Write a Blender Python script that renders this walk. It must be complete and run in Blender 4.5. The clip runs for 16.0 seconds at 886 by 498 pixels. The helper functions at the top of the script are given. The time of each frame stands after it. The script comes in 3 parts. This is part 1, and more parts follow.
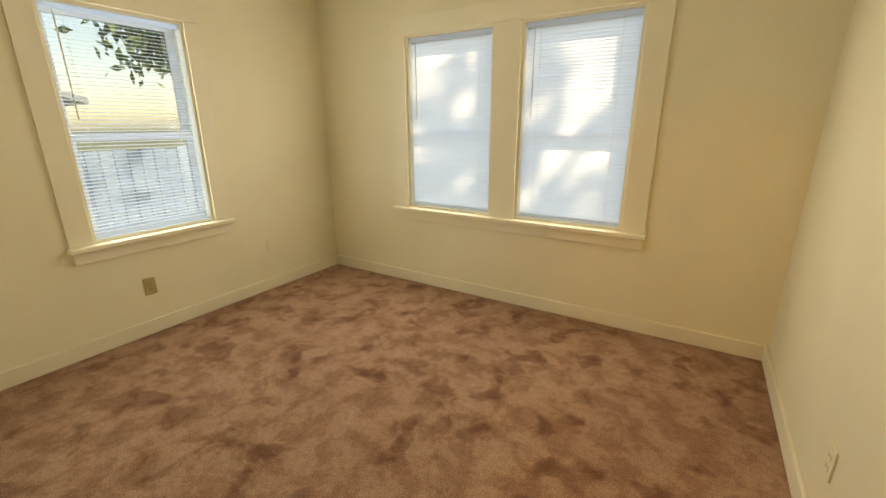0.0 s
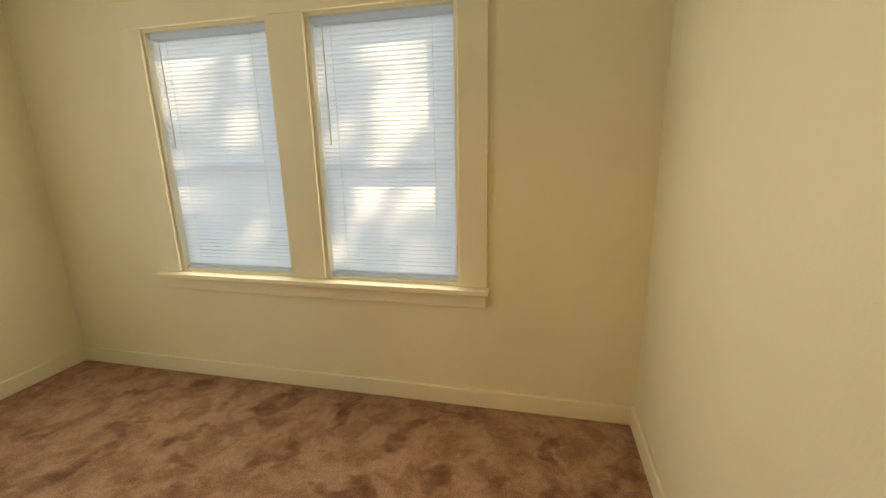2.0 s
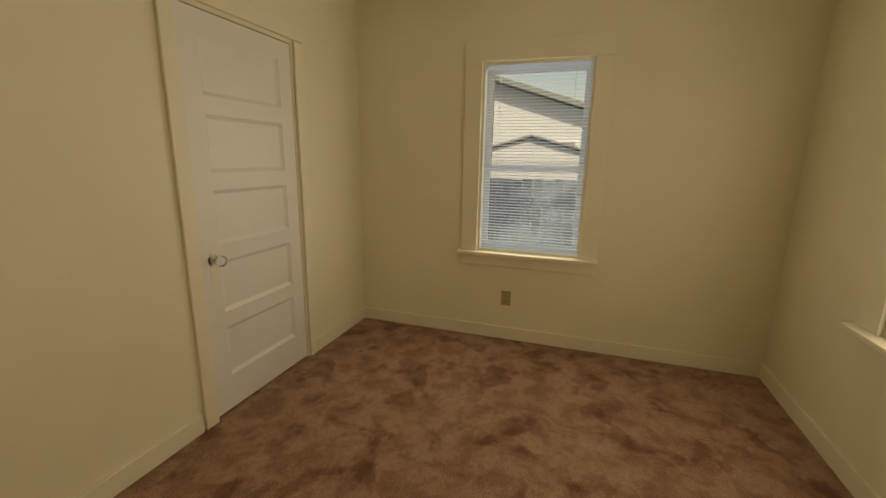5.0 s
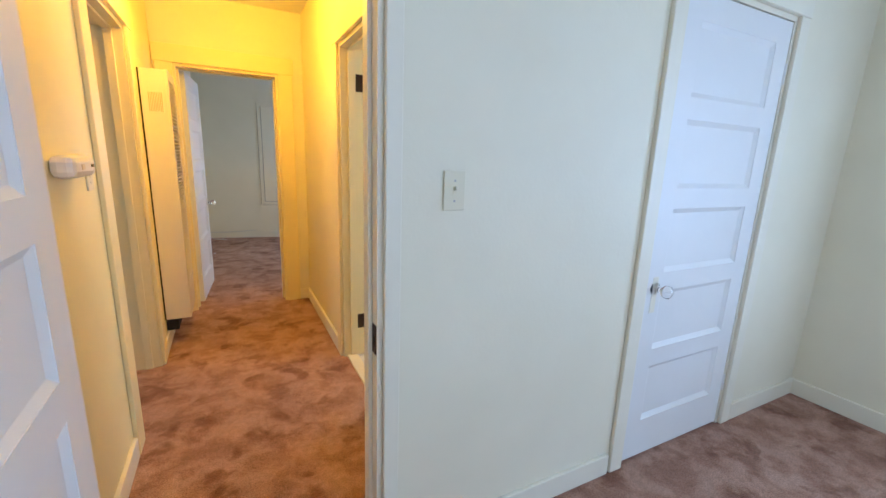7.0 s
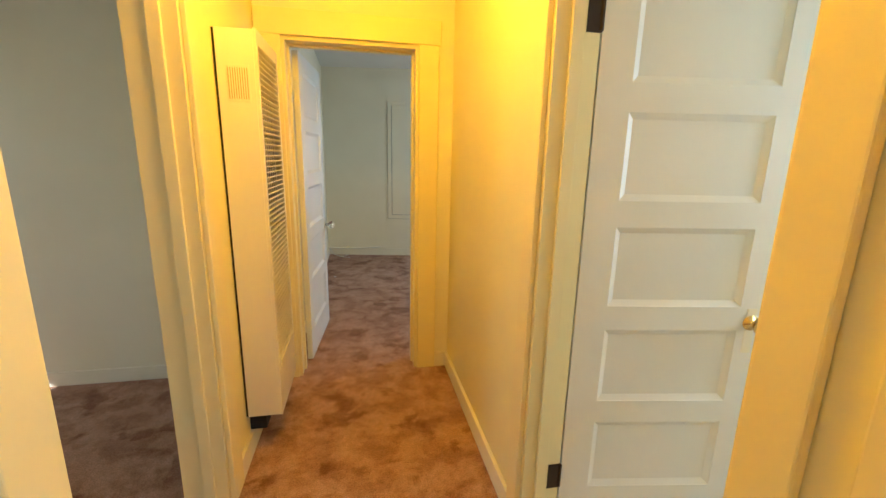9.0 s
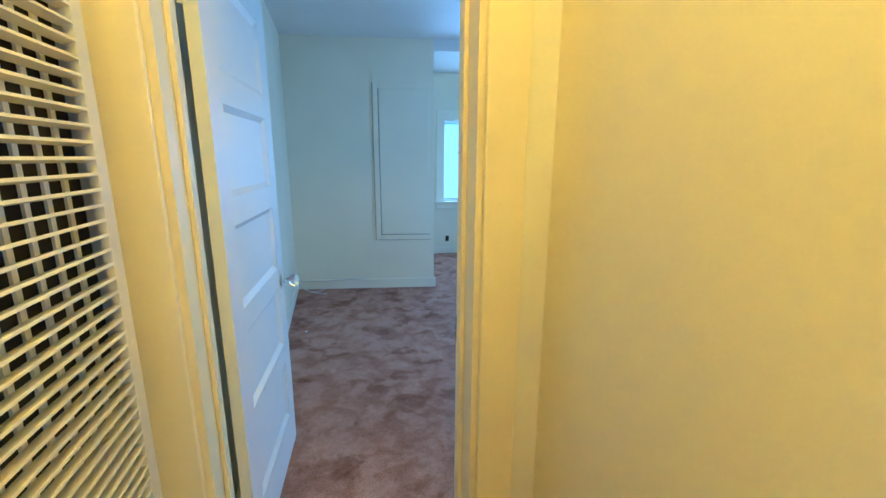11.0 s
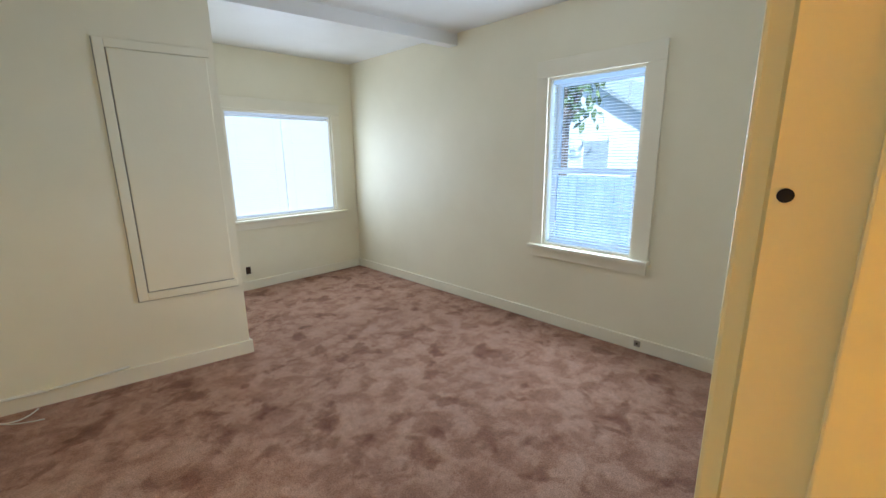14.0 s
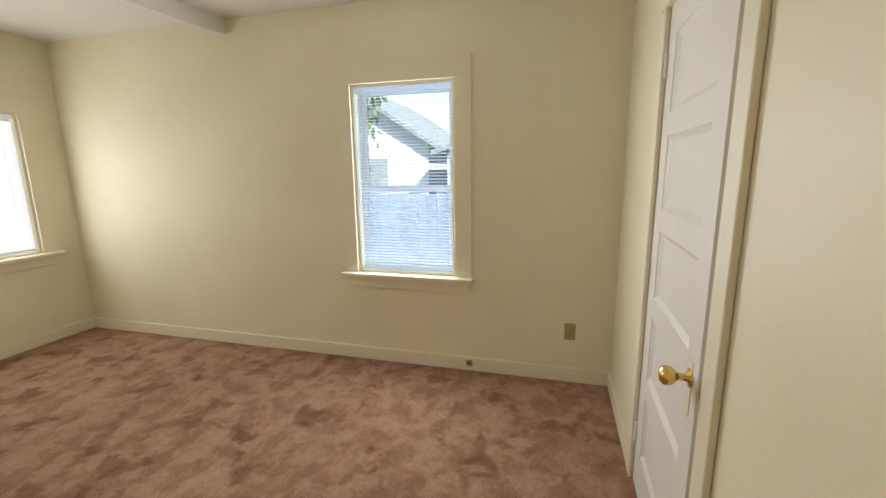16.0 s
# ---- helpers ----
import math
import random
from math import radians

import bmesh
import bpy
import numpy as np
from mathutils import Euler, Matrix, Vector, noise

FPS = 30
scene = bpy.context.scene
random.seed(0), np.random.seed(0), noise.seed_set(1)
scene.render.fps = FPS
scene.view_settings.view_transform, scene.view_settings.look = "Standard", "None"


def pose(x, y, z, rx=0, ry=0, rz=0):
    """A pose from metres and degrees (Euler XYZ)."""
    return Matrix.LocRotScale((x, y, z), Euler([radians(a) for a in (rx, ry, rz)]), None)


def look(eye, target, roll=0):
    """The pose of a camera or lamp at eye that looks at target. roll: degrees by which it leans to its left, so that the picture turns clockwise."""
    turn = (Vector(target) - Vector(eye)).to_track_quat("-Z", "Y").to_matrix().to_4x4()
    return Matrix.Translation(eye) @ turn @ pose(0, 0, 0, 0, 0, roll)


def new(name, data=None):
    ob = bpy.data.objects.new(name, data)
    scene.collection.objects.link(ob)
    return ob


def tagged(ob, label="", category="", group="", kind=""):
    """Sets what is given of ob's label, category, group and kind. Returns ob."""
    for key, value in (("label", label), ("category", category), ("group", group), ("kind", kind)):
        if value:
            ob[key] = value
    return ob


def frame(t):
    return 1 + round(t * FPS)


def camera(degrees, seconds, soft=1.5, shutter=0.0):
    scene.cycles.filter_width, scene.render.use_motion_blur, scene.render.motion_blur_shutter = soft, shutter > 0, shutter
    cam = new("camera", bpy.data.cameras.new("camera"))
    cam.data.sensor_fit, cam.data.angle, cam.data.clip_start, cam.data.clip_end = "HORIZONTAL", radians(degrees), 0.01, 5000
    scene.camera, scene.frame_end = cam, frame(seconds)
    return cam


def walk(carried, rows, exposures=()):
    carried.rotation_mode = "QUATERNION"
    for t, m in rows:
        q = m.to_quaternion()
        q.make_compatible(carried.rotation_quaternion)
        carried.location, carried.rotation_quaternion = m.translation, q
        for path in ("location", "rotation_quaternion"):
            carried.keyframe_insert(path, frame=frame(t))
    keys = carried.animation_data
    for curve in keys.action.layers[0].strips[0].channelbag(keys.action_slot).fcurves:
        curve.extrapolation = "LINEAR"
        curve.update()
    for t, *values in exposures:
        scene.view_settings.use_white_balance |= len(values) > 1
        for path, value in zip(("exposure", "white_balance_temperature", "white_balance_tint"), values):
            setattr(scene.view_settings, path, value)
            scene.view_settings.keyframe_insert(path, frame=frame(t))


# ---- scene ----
cam = camera(94.1, 16.0)
PATH = [
    (0, (3.041, -2.85, 1.357), (2.031, -1.222, 0.782), -0.3),
    (0.5, (3.006, -2.724, 1.344), (2.134, -1.014, 0.781), -0.7),
    (1, (2.96, -2.539, 1.347), (2.241, -0.75, 0.814), -1.1),
    (1.5, (3.025, -2.245, 1.347), (2.45, -0.394, 0.854), -1.2),
    (2, (3.031, -1.983, 1.369), (2.584, -0.091, 0.899), -1.2),
    (2.5, (3.014, -1.669, 1.375), (2.48, 0.211, 0.947), -1.1),
    (3, (3.072, -1.363, 1.331), (1.885, 0.2, 0.948), -0.0),
    (3.5, (2.98, -1.289, 1.357), (1.349, -0.206, 0.95), 1.1),
    (4, (2.926, -1.24, 1.377), (1.037, -0.75, 0.94), 0.8),
    (4.2, (2.938, -1.188, 1.362), (0.999, -0.976, 0.923), 0.8),
    (6.3, (3.089, -1.456, 1.374), (1.729, -2.86, 0.952), 1.4),
    (6.5, (3.105, -1.568, 1.373), (1.868, -3.081, 0.948), 1.5),
    (7, (3.067, -1.836, 1.363), (2.162, -3.568, 0.933), 2.1),
    (7.5, (3.026, -2.107, 1.366), (2.398, -3.953, 0.923), 2.0),
    (8, (3.035, -2.489, 1.365), (2.549, -4.379, 0.924), 1.6),
    (8.5, (3.0, -2.88, 1.361), (2.591, -4.794, 0.947), 1.3),
    (8.7, (2.982, -3.035, 1.38), (2.596, -4.949, 0.95), 1.2),
    (10.8, (3.041, -4.602, 1.375), (2.576, -6.497, 0.936), 0.2),
    (11, (3.026, -4.739, 1.376), (2.526, -6.627, 0.945), 0.3),
    (11.5, (2.981, -5.05, 1.415), (2.403, -6.906, 0.943), 0.1),
    (12, (2.981, -5.346, 1.419), (2.295, -7.169, 0.963), -0.1),
    (12.5, (2.998, -5.612, 1.399), (2.156, -7.372, 0.96), -0.2),
    (13, (2.971, -5.774, 1.412), (1.942, -7.428, 0.959), -0.4),
    (13.5, (2.989, -5.86, 1.421), (1.781, -7.39, 0.973), -0.6),
    (14, (2.991, -5.915, 1.42), (1.617, -7.299, 0.977), -0.7),
    (14.5, (2.948, -5.981, 1.409), (1.41, -7.182, 0.972), -0.5),
    (15, (2.822, -6.112, 1.408), (1.133, -7.099, 0.993), -0.7),
    (15.5, (2.762, -6.203, 1.394), (0.947, -6.951, 1.009), -0.6),
    (16, (2.716, -6.35, 1.411), (0.82, -6.866, 1.037), -0.7),
]
EXPOSURES = [(0, 0.9, 12500, 12), (2.5, 0.5, 13500, 13), (4.2, -0.3, 21000, 17), (6.3, 0.7, 6900, 17), (7.0, 1.15, 5200, 14), (7.5, 1.15, 5200, 14), (8.7, 1.15, 5700, 5), (10.8, 1.25, 3500, -3), (11.5, 1.2, 3900, 0), (12.5, 1.25, 5100, 9), (14.5, 1.35, 6000, 11), (16, 1.25, 7600, 14)]
walk(cam, [(t, look(eye, target, roll)) for t, eye, target, roll in PATH], EXPOSURES)

# ---- light ----
world = bpy.data.worlds.new("sky")
scene.world = world
world.use_nodes = True
wn = world.node_tree
sky = wn.nodes.new("ShaderNodeTexSky")
sky.sky_type, sky.sun_disc = "NISHITA", False
SUN_EL, SUN_AZ = 36.0, 48.0          # degrees; azimuth from +y towards +x
sky.sun_elevation, sky.sun_rotation = radians(SUN_EL), radians(SUN_AZ)
wn.links.new(sky.outputs[0], wn.nodes["Background"].inputs[0])
wn.nodes["Background"].inputs[1].default_value = 0.15
sun_dir = Vector((math.sin(radians(SUN_AZ)) * math.cos(radians(SUN_EL)), math.cos(radians(SUN_AZ)) * math.cos(radians(SUN_EL)), math.sin(radians(SUN_EL))))
sun = new("sun", bpy.data.lights.new("sun", "SUN"))
sun.data.energy, sun.data.angle, sun.data.color = 4.5, radians(0.5), (1.0, 0.95, 0.88)
sun.matrix_world = look(sun_dir * 30, (0, 0, 0))


def lamp(name, kind, m, energy, colour, size=0.1, size_y=0.1):
    ob = new(name, bpy.data.lights.new(name, kind))
    ob.data.energy, ob.data.color = energy, colour
    if kind == "AREA":
        ob.data.shape, ob.data.size, ob.data.size_y = "RECTANGLE", size, size_y
    else:
        ob.data.shadow_soft_size = size
    ob.matrix_world = m
    return ob


lamp("hall_lamp_light", "POINT", pose(2.98, -4.55, 2.30), 20, (1.0, 0.48, 0.012), 0.12)
# the sky's light, standing in each window opening before and behind its blind
DAY, SHADE = (0.82, 0.91, 1.0), (0.52, 0.74, 1.0)
for u in (1.32, 2.275):
    lamp("sky_light_north", "AREA", look((u, -0.004, 1.35), (u, -1, 1.35)), 4.5, DAY, 0.70, 1.28)
    lamp("sky_light_north_blind", "AREA", look((u, 0.062, 1.35), (u, -1, 1.35)), 1.45, (0.34, 0.58, 1.0), 0.72, 1.30)
lamp("sky_light_south", "AREA", look((0.91, -10.493, 1.33), (0.91, -9.5, 1.33)), 6, DAY, 1.14, 1.06)
lamp("sky_light_south_blind", "AREA", look((0.91, -10.559, 1.33), (0.91, -9.5, 1.33)), 2.3, (0.92, 0.96, 1.0), 1.17, 1.10)
lamp("sky_light_west_bedroom", "AREA", look((0.004, -1.5575, 1.35), (1, -1.5575, 1.35)), 7, (0.70, 0.85, 1.0), 0.70, 1.28)
lamp("sky_light_west_bedroom_blind", "AREA", look((-0.062, -1.5575, 1.35), (1, -1.5575, 1.35)), 3.8, (0.36, 0.60, 1.0), 0.70, 1.29)
lamp("sky_light_west_back", "AREA", look((0.012, -7.365, 1.34), (1, -7.365, 1.34)), 9.5, DAY, 0.69, 1.26)
lamp("sky_light_west_back_blind", "AREA", look((-0.054, -7.365, 1.34), (1, -7.365, 1.34)), 2.6, SHADE, 0.69, 1.27)
lamp("sky_light_bath", "AREA", look((0.504, -3.95, 1.55), (2, -3.95, 1.55)), 8, DAY, 0.66, 0.86)
lamp("sky_light_side_room", "AREA", look((6.696, -4.4, 1.4), (4, -4.4, 1.4)), 4, DAY, 0.96, 1.16)


# ---- materials ----
def material(name, colour, rough=0.5, metal=0.0):
    m = bpy.data.materials.new(name)
    m.use_nodes = True
    b = m.node_tree.nodes["Principled BSDF"]
    b.inputs["Base Color"].default_value = (*colour, 1)
    b.inputs["Roughness"].default_value, b.inputs["Metallic"].default_value = rough, metal
    return m, m.node_tree, b


def coords(nt, scale=(1, 1, 1)):
    g = nt.nodes.new("ShaderNodeNewGeometry")
    mp = nt.nodes.new("ShaderNodeMapping")
    mp.inputs["Scale"].default_value = scale
    nt.links.new(g.outputs["Position"], mp.inputs["Vector"])
    return mp.outputs["Vector"]


def noise_tex(nt, vec, scale, detail=4, rough=0.55, distort=0.0):
    n = nt.nodes.new("ShaderNodeTexNoise")
    n.inputs["Scale"].default_value, n.inputs["Detail"].default_value = scale, detail
    n.inputs["Roughness"].default_value, n.inputs["Distortion"].default_value = rough, distort
    nt.links.new(vec, n.inputs["Vector"])
    return n.outputs["Fac"]


def ramp(nt, fac, stops):
    r = nt.nodes.new("ShaderNodeValToRGB")
    while len(r.color_ramp.elements) < len(stops):
        r.color_ramp.elements.new(0.5)
    for e, (p, c) in zip(r.color_ramp.elements, stops):
        e.position, e.color = p, (*c, 1)
    nt.links.new(fac, r.inputs["Fac"])
    return r.outputs["Color"]


def mixed(nt, a, b, fac, mode="MIX"):
    n = nt.nodes.new("ShaderNodeMix")
    n.data_type, n.blend_type = "RGBA", mode
    for sock, v in ((n.inputs[6], a), (n.inputs[7], b)):
        if isinstance(v, tuple):
            sock.default_value = (*v, 1)
        else:
            nt.links.new(v, sock)
    if isinstance(fac, float):
        n.inputs[0].default_value = fac
    else:
        nt.links.new(fac, n.inputs[0])
    return n.outputs[2]


def bumped(nt, b, heights, dist=0.01):
    """heights: (output, strength, distance) laid one on another."""
    last = None
    for out, strength, d in heights:
        n = nt.nodes.new("ShaderNodeBump")
        n.inputs["Strength"].default_value, n.inputs["Distance"].default_value = strength, d
        nt.links.new(out, n.inputs["Height"])
        if last:
            nt.links.new(last, n.inputs["Normal"])
        last = n.outputs["Normal"]
    nt.links.new(last, b.inputs["Normal"])


def painted(name, colour, rough, wear=0.05, bump=0.25, grain=90.0):
    m, nt, b = material(name, colour, rough)
    v = coords(nt)
    big, fine = noise_tex(nt, v, 1.3, 5), noise_tex(nt, v, grain, 3)
    low = tuple(c * (1 - wear * k) for c, k in zip(colour, (1.0, 1.15, 1.5)))
    high = tuple(min(c * (1 + wear * 0.3), 0.9) for c in colour)
    nt.links.new(ramp(nt, big, [(0.3, low), (0.7, high)]), b.inputs["Base Color"])
    wavy = noise_tex(nt, v, 7.0, 3)
    rr = nt.nodes.new("ShaderNodeMapRange")
    rr.inputs[3].default_value, rr.inputs[4].default_value = rough - 0.08, rough + 0.1
    nt.links.new(wavy, rr.inputs[0])
    nt.links.new(rr.outputs[0], b.inputs["Roughness"])
    bumped(nt, b, [(wavy, bump * 0.5, 0.006), (fine, bump, 0.0015)])
    return m


WALL = painted("cream_wall_paint", (0.85, 0.795, 0.61), 0.5, 0.06, 0.35, 70)
# cream wall with the hall lamp's yellow light put into the colour
HALL_WALL = painted("cream_wall_lamp_tint", (0.85, 0.77, 0.43), 0.5, 0.06, 0.35, 70)
TRIM = painted("gloss_trim_paint", (0.86, 0.81, 0.65), 0.42, 0.07, 0.25, 40)
# trim copy for the hall, lamp warmth painted into its colour
HALL_TRIM = painted("trim_lamp_tint", (0.86, 0.76, 0.42), 0.42, 0.07, 0.25, 40)
CEIL = painted("ceiling_paint", (0.80, 0.79, 0.76), 0.45, 0.05, 0.5, 45)
DOOR = painted("door_paint", (0.82, 0.81, 0.77), 0.42, 0.06, 0.25, 30)
HEATER = painted("heater_enamel", (0.80, 0.76, 0.66), 0.45, 0.04, 0.1, 60)
PLATE, _, _ = material("ivory_plastic", (0.74, 0.68, 0.48), 0.35)
WHITE_PLASTIC, _, _ = material("white_plastic", (0.80, 0.79, 0.75), 0.4)
TAN_PLATE, _, _ = material("tan_plate", (0.42, 0.34, 0.16), 0.4)
# near-black that paints in the shade of gaps, undersides and holes
DARK, _, _ = material("shade_black", (0.012, 0.010, 0.009), 0.8)
BRONZE, _, _ = material("dark_bronze_hinge", (0.06, 0.04, 0.03), 0.45, 0.8)
BRASS, _, _ = material("polished_brass", (0.78, 0.55, 0.20), 0.2, 1.0)
STEEL, _, _ = material("worn_steel", (0.42, 0.40, 0.36), 0.35, 1.0)
GROOVE, _, _ = material("open_joint", (0.40, 0.36, 0.30), 0.8)
CABLE, _, _ = material("cable_sheath", (0.74, 0.71, 0.62), 0.45)
VINYL, _, _ = material("white_vinyl_sash", (0.80, 0.82, 0.84), 0.35)


def carpet_material():
    m, nt, b = material("mauve_plush_carpet", (0.35, 0.22, 0.18), 0.95)
    v = coords(nt)
    patch = noise_tex(nt, v, 7.0, 4, 0.55, 0.35)
    dark = noise_tex(nt, v, 4.6, 3, 0.55, 0.3)
    broad = noise_tex(nt, v, 1.1, 3)
    tuft = noise_tex(nt, v, 170, 3, 0.7)
    mid = noise_tex(nt, v, 30, 4, 0.65)
    base = ramp(nt, patch, [(0.36, (0.46, 0.25, 0.165)), (0.47, (0.55, 0.315, 0.215)), (0.53, (0.63, 0.385, 0.27)), (0.68, (0.67, 0.43, 0.315))])
    spots = ramp(nt, dark, [(0.36, (0.62, 0.53, 0.49)), (0.40, (0.78, 0.71, 0.67)), (0.45, (1.0, 1.0, 1.0))])
    base = mixed(nt, base, spots, 1.0, "MULTIPLY")
    base = mixed(nt, base, ramp(nt, broad, [(0.3, (0.84, 0.80, 0.78)), (0.7, (1.0, 1.0, 1.0))]), 1.0, "MULTIPLY")
    base = mixed(nt, base, ramp(nt, mid, [(0.35, (0.80, 0.79, 0.78)), (0.62, (1.0, 1.0, 1.0))]), 1.0, "MULTIPLY")
    base = mixed(nt, base, ramp(nt, tuft, [(0.36, (0.55, 0.52, 0.50)), (0.58, (1.0, 1.0, 1.0))]), 1.0, "MULTIPLY")
    nt.links.new(base, b.inputs["Base Color"])
    b.inputs["Sheen Weight"].default_value = 0.1
    b.inputs["Specular IOR Level"].default_value = 0.1
    bumped(nt, b, [(patch, 0.5, 0.012), (mid, 0.6, 0.008), (tuft, 0.9, 0.006)])
    return m


CARPET = carpet_material()


def tile_material():
    m, nt, b = material("bath_tile", (0.7, 0.69, 0.66), 0.25)
    v = coords(nt)
    nt.links.new(ramp(nt, noise_tex(nt, v, 3, 6, 0.7, 1.5), [(0.35, (0.60, 0.58, 0.54)), (0.65, (0.76, 0.75, 0.72))]), b.inputs["Base Color"])
    return m


TILE = tile_material()


def blind_material():
    m = bpy.data.materials.new("blind_vinyl")
    m.use_nodes = True
    nt = m.node_tree
    b = nt.nodes["Principled BSDF"]
    # white vinyl, with a faint skylight blue put into both colours
    b.inputs["Base Color"].default_value, b.inputs["Roughness"].default_value = (0.78, 0.80, 0.84, 1), 0.4
    t = nt.nodes.new("ShaderNodeBsdfTranslucent")
    t.inputs["Color"].default_value = (0.80, 0.84, 0.90, 1)
    mix = nt.nodes.new("ShaderNodeMixShader")
    mix.inputs[0].default_value = 0.75
    nt.links.new(b.outputs[0], mix.inputs[1])
    nt.links.new(t.outputs[0], mix.inputs[2])
    nt.links.new(mix.outputs[0], nt.nodes["Material Output"].inputs[0])
    return m


BLIND = blind_material()


def glass_material():
    m = bpy.data.materials.new("window_glass")
    m.use_nodes = True
    nt = m.node_tree
    nt.nodes.remove(nt.nodes["Principled BSDF"])
    clear, gloss, fr, mix = (nt.nodes.new(k) for k in ("ShaderNodeBsdfTransparent", "ShaderNodeBsdfGlossy", "ShaderNodeFresnel", "ShaderNodeMixShader"))
    clear.inputs[0].default_value = (0.85, 0.92, 0.98, 1)
    gloss.inputs["Roughness"].default_value = 0.02
    fr.inputs[0].default_value = 1.45
    nt.links.new(fr.outputs[0], mix.inputs[0])
    nt.links.new(clear.outputs[0], mix.inputs[1])
    nt.links.new(gloss.outputs[0], mix.inputs[2])
    nt.links.new(mix.outputs[0], nt.nodes["Material Output"].inputs[0])
    return m


GLASS = glass_material()
CRYSTAL, _, cb = material("clear_glass_knob", (0.95, 0.96, 0.96), 0.04)
cb.inputs["Transmission Weight"].default_value, cb.inputs["IOR"].default_value = 1.0, 1.5


def outdoor(name, dark, light, scale, rough=0.85, stretch=(1, 1, 1)):
    m, nt, b = material(name, light, rough)
    v = coords(nt, stretch)
    n = noise_tex(nt, v, scale, 6, 0.65)
    nt.links.new(ramp(nt, n, [(0.3, dark), (0.7, light)]), b.inputs["Base Color"])
    bumped(nt, b, [(n, 0.4, 0.01)])
    return m


# blue of haze and open shade is painted into the board colour
FENCE = outdoor("weathered_fence_haze_blue", (0.20, 0.28, 0.40), (0.32, 0.42, 0.55), 9, 0.9, (1, 1, 0.15))
SIDING = outdoor("pale_siding", (0.60, 0.66, 0.74), (0.68, 0.74, 0.82), 3)
ROOF = outdoor("roof_shingle", (0.20, 0.24, 0.25), (0.30, 0.34, 0.35), 12)
GRASS = outdoor("dry_lawn", (0.10, 0.12, 0.04), (0.22, 0.20, 0.10), 4)
BARK = outdoor("bark", (0.06, 0.045, 0.03), (0.16, 0.12, 0.09), 14, 0.95, (1, 1, 0.3))
LEAF = outdoor("foliage", (0.045, 0.085, 0.02), (0.12, 0.18, 0.05), 2.5, 0.6)


# ---- mesh helpers ----
def link(name, bm, mat, parent=None, label="", smooth=False):
    me = bpy.data.meshes.new(name)
    bm.normal_update()
    bm.to_mesh(me)
    bm.free()
    if smooth:
        for p in me.polygons:
            p.use_smooth = True
    me.materials.append(mat)
    ob = new(name, me)
    if parent:
        ob.parent = parent
    return tagged(ob, label)


def part(name, bm, mat, parent, label="", smooth=False):
    return link(name, bm, mat, parent, label, smooth)


def thing(name, m, label, category="", kind="", group=""):
    ob = new(name)
    ob.empty_display_size = 0.05
    ob.matrix_world = m
    return tagged(ob, label, category, group, kind)


def box(x0, x1, y0, y1, z0, z1, bevel=0.0, bm=None):
    own = bmesh.new()
    bmesh.ops.create_cube(own, size=1)
    bmesh.ops.transform(own, verts=own.verts, matrix=Matrix.LocRotScale(((x0 + x1) / 2, (y0 + y1) / 2, (z0 + z1) / 2), None, (abs(x1 - x0), abs(y1 - y0), abs(z1 - z0))))
    if bevel:
        bmesh.ops.bevel(own, geom=own.edges[:], offset=bevel, segments=2, affect="EDGES", profile=0.5)
    if bm is None:
        return own
    me = bpy.data.meshes.new("join")
    own.to_mesh(me)
    own.free()
    bm.from_mesh(me)
    bpy.data.meshes.remove(me)
    return bm


def slab(cuts_a, cuts_z, solid, y0, y1):
    """A plate in the x-z plane from y0 to y1, of the cells of a grid for which solid(a, z) holds."""
    bm = bmesh.new()
    na, nz = len(cuts_a) - 1, len(cuts_z) - 1
    grid = [[solid((cuts_a[i] + cuts_a[i + 1]) / 2, (cuts_z[j] + cuts_z[j + 1]) / 2) for j in range(nz)] for i in range(na)]
    cache = {}

    def v(i, j, k):
        if (i, j, k) not in cache:
            cache[i, j, k] = bm.verts.new((cuts_a[i], y1 if k else y0, cuts_z[j]))
        return cache[i, j, k]

    def on(i, j):
        return 0 <= i < na and 0 <= j < nz and grid[i][j]

    for i in range(na):
        for j in range(nz):
            if not grid[i][j]:
                continue
            bm.faces.new([v(i, j, 0), v(i + 1, j, 0), v(i + 1, j + 1, 0), v(i, j + 1, 0)])
            bm.faces.new([v(i, j, 1), v(i, j + 1, 1), v(i + 1, j + 1, 1), v(i + 1, j, 1)])
            if not on(i - 1, j):
                bm.faces.new([v(i, j, 0), v(i, j + 1, 0), v(i, j + 1, 1), v(i, j, 1)])
            if not on(i + 1, j):
                bm.faces.new([v(i + 1, j, 0), v(i + 1, j, 1), v(i + 1, j + 1, 1), v(i + 1, j + 1, 0)])
            if not on(i, j - 1):
                bm.faces.new([v(i, j, 0), v(i, j, 1), v(i + 1, j, 1), v(i + 1, j, 0)])
            if not on(i, j + 1):
                bm.faces.new([v(i, j + 1, 0), v(i + 1, j + 1, 0), v(i + 1, j + 1, 1), v(i, j + 1, 1)])
    return bm


def cut_slab(a0, a1, z0, z1, holes, y0, y1):
    ca = sorted({a0, a1, *[h[0] for h in holes], *[h[1] for h in holes]})
    cz = sorted({z0, z1, *[h[2] for h in holes], *[h[3] for h in holes]})
    return slab(ca, cz, lambda a, z: not any(h[0] < a < h[1] and h[2] < z < h[3] for h in holes), y0, y1)


H = 2.50
TURN = {"n": 0, "w": 90, "s": 180, "e": -90}


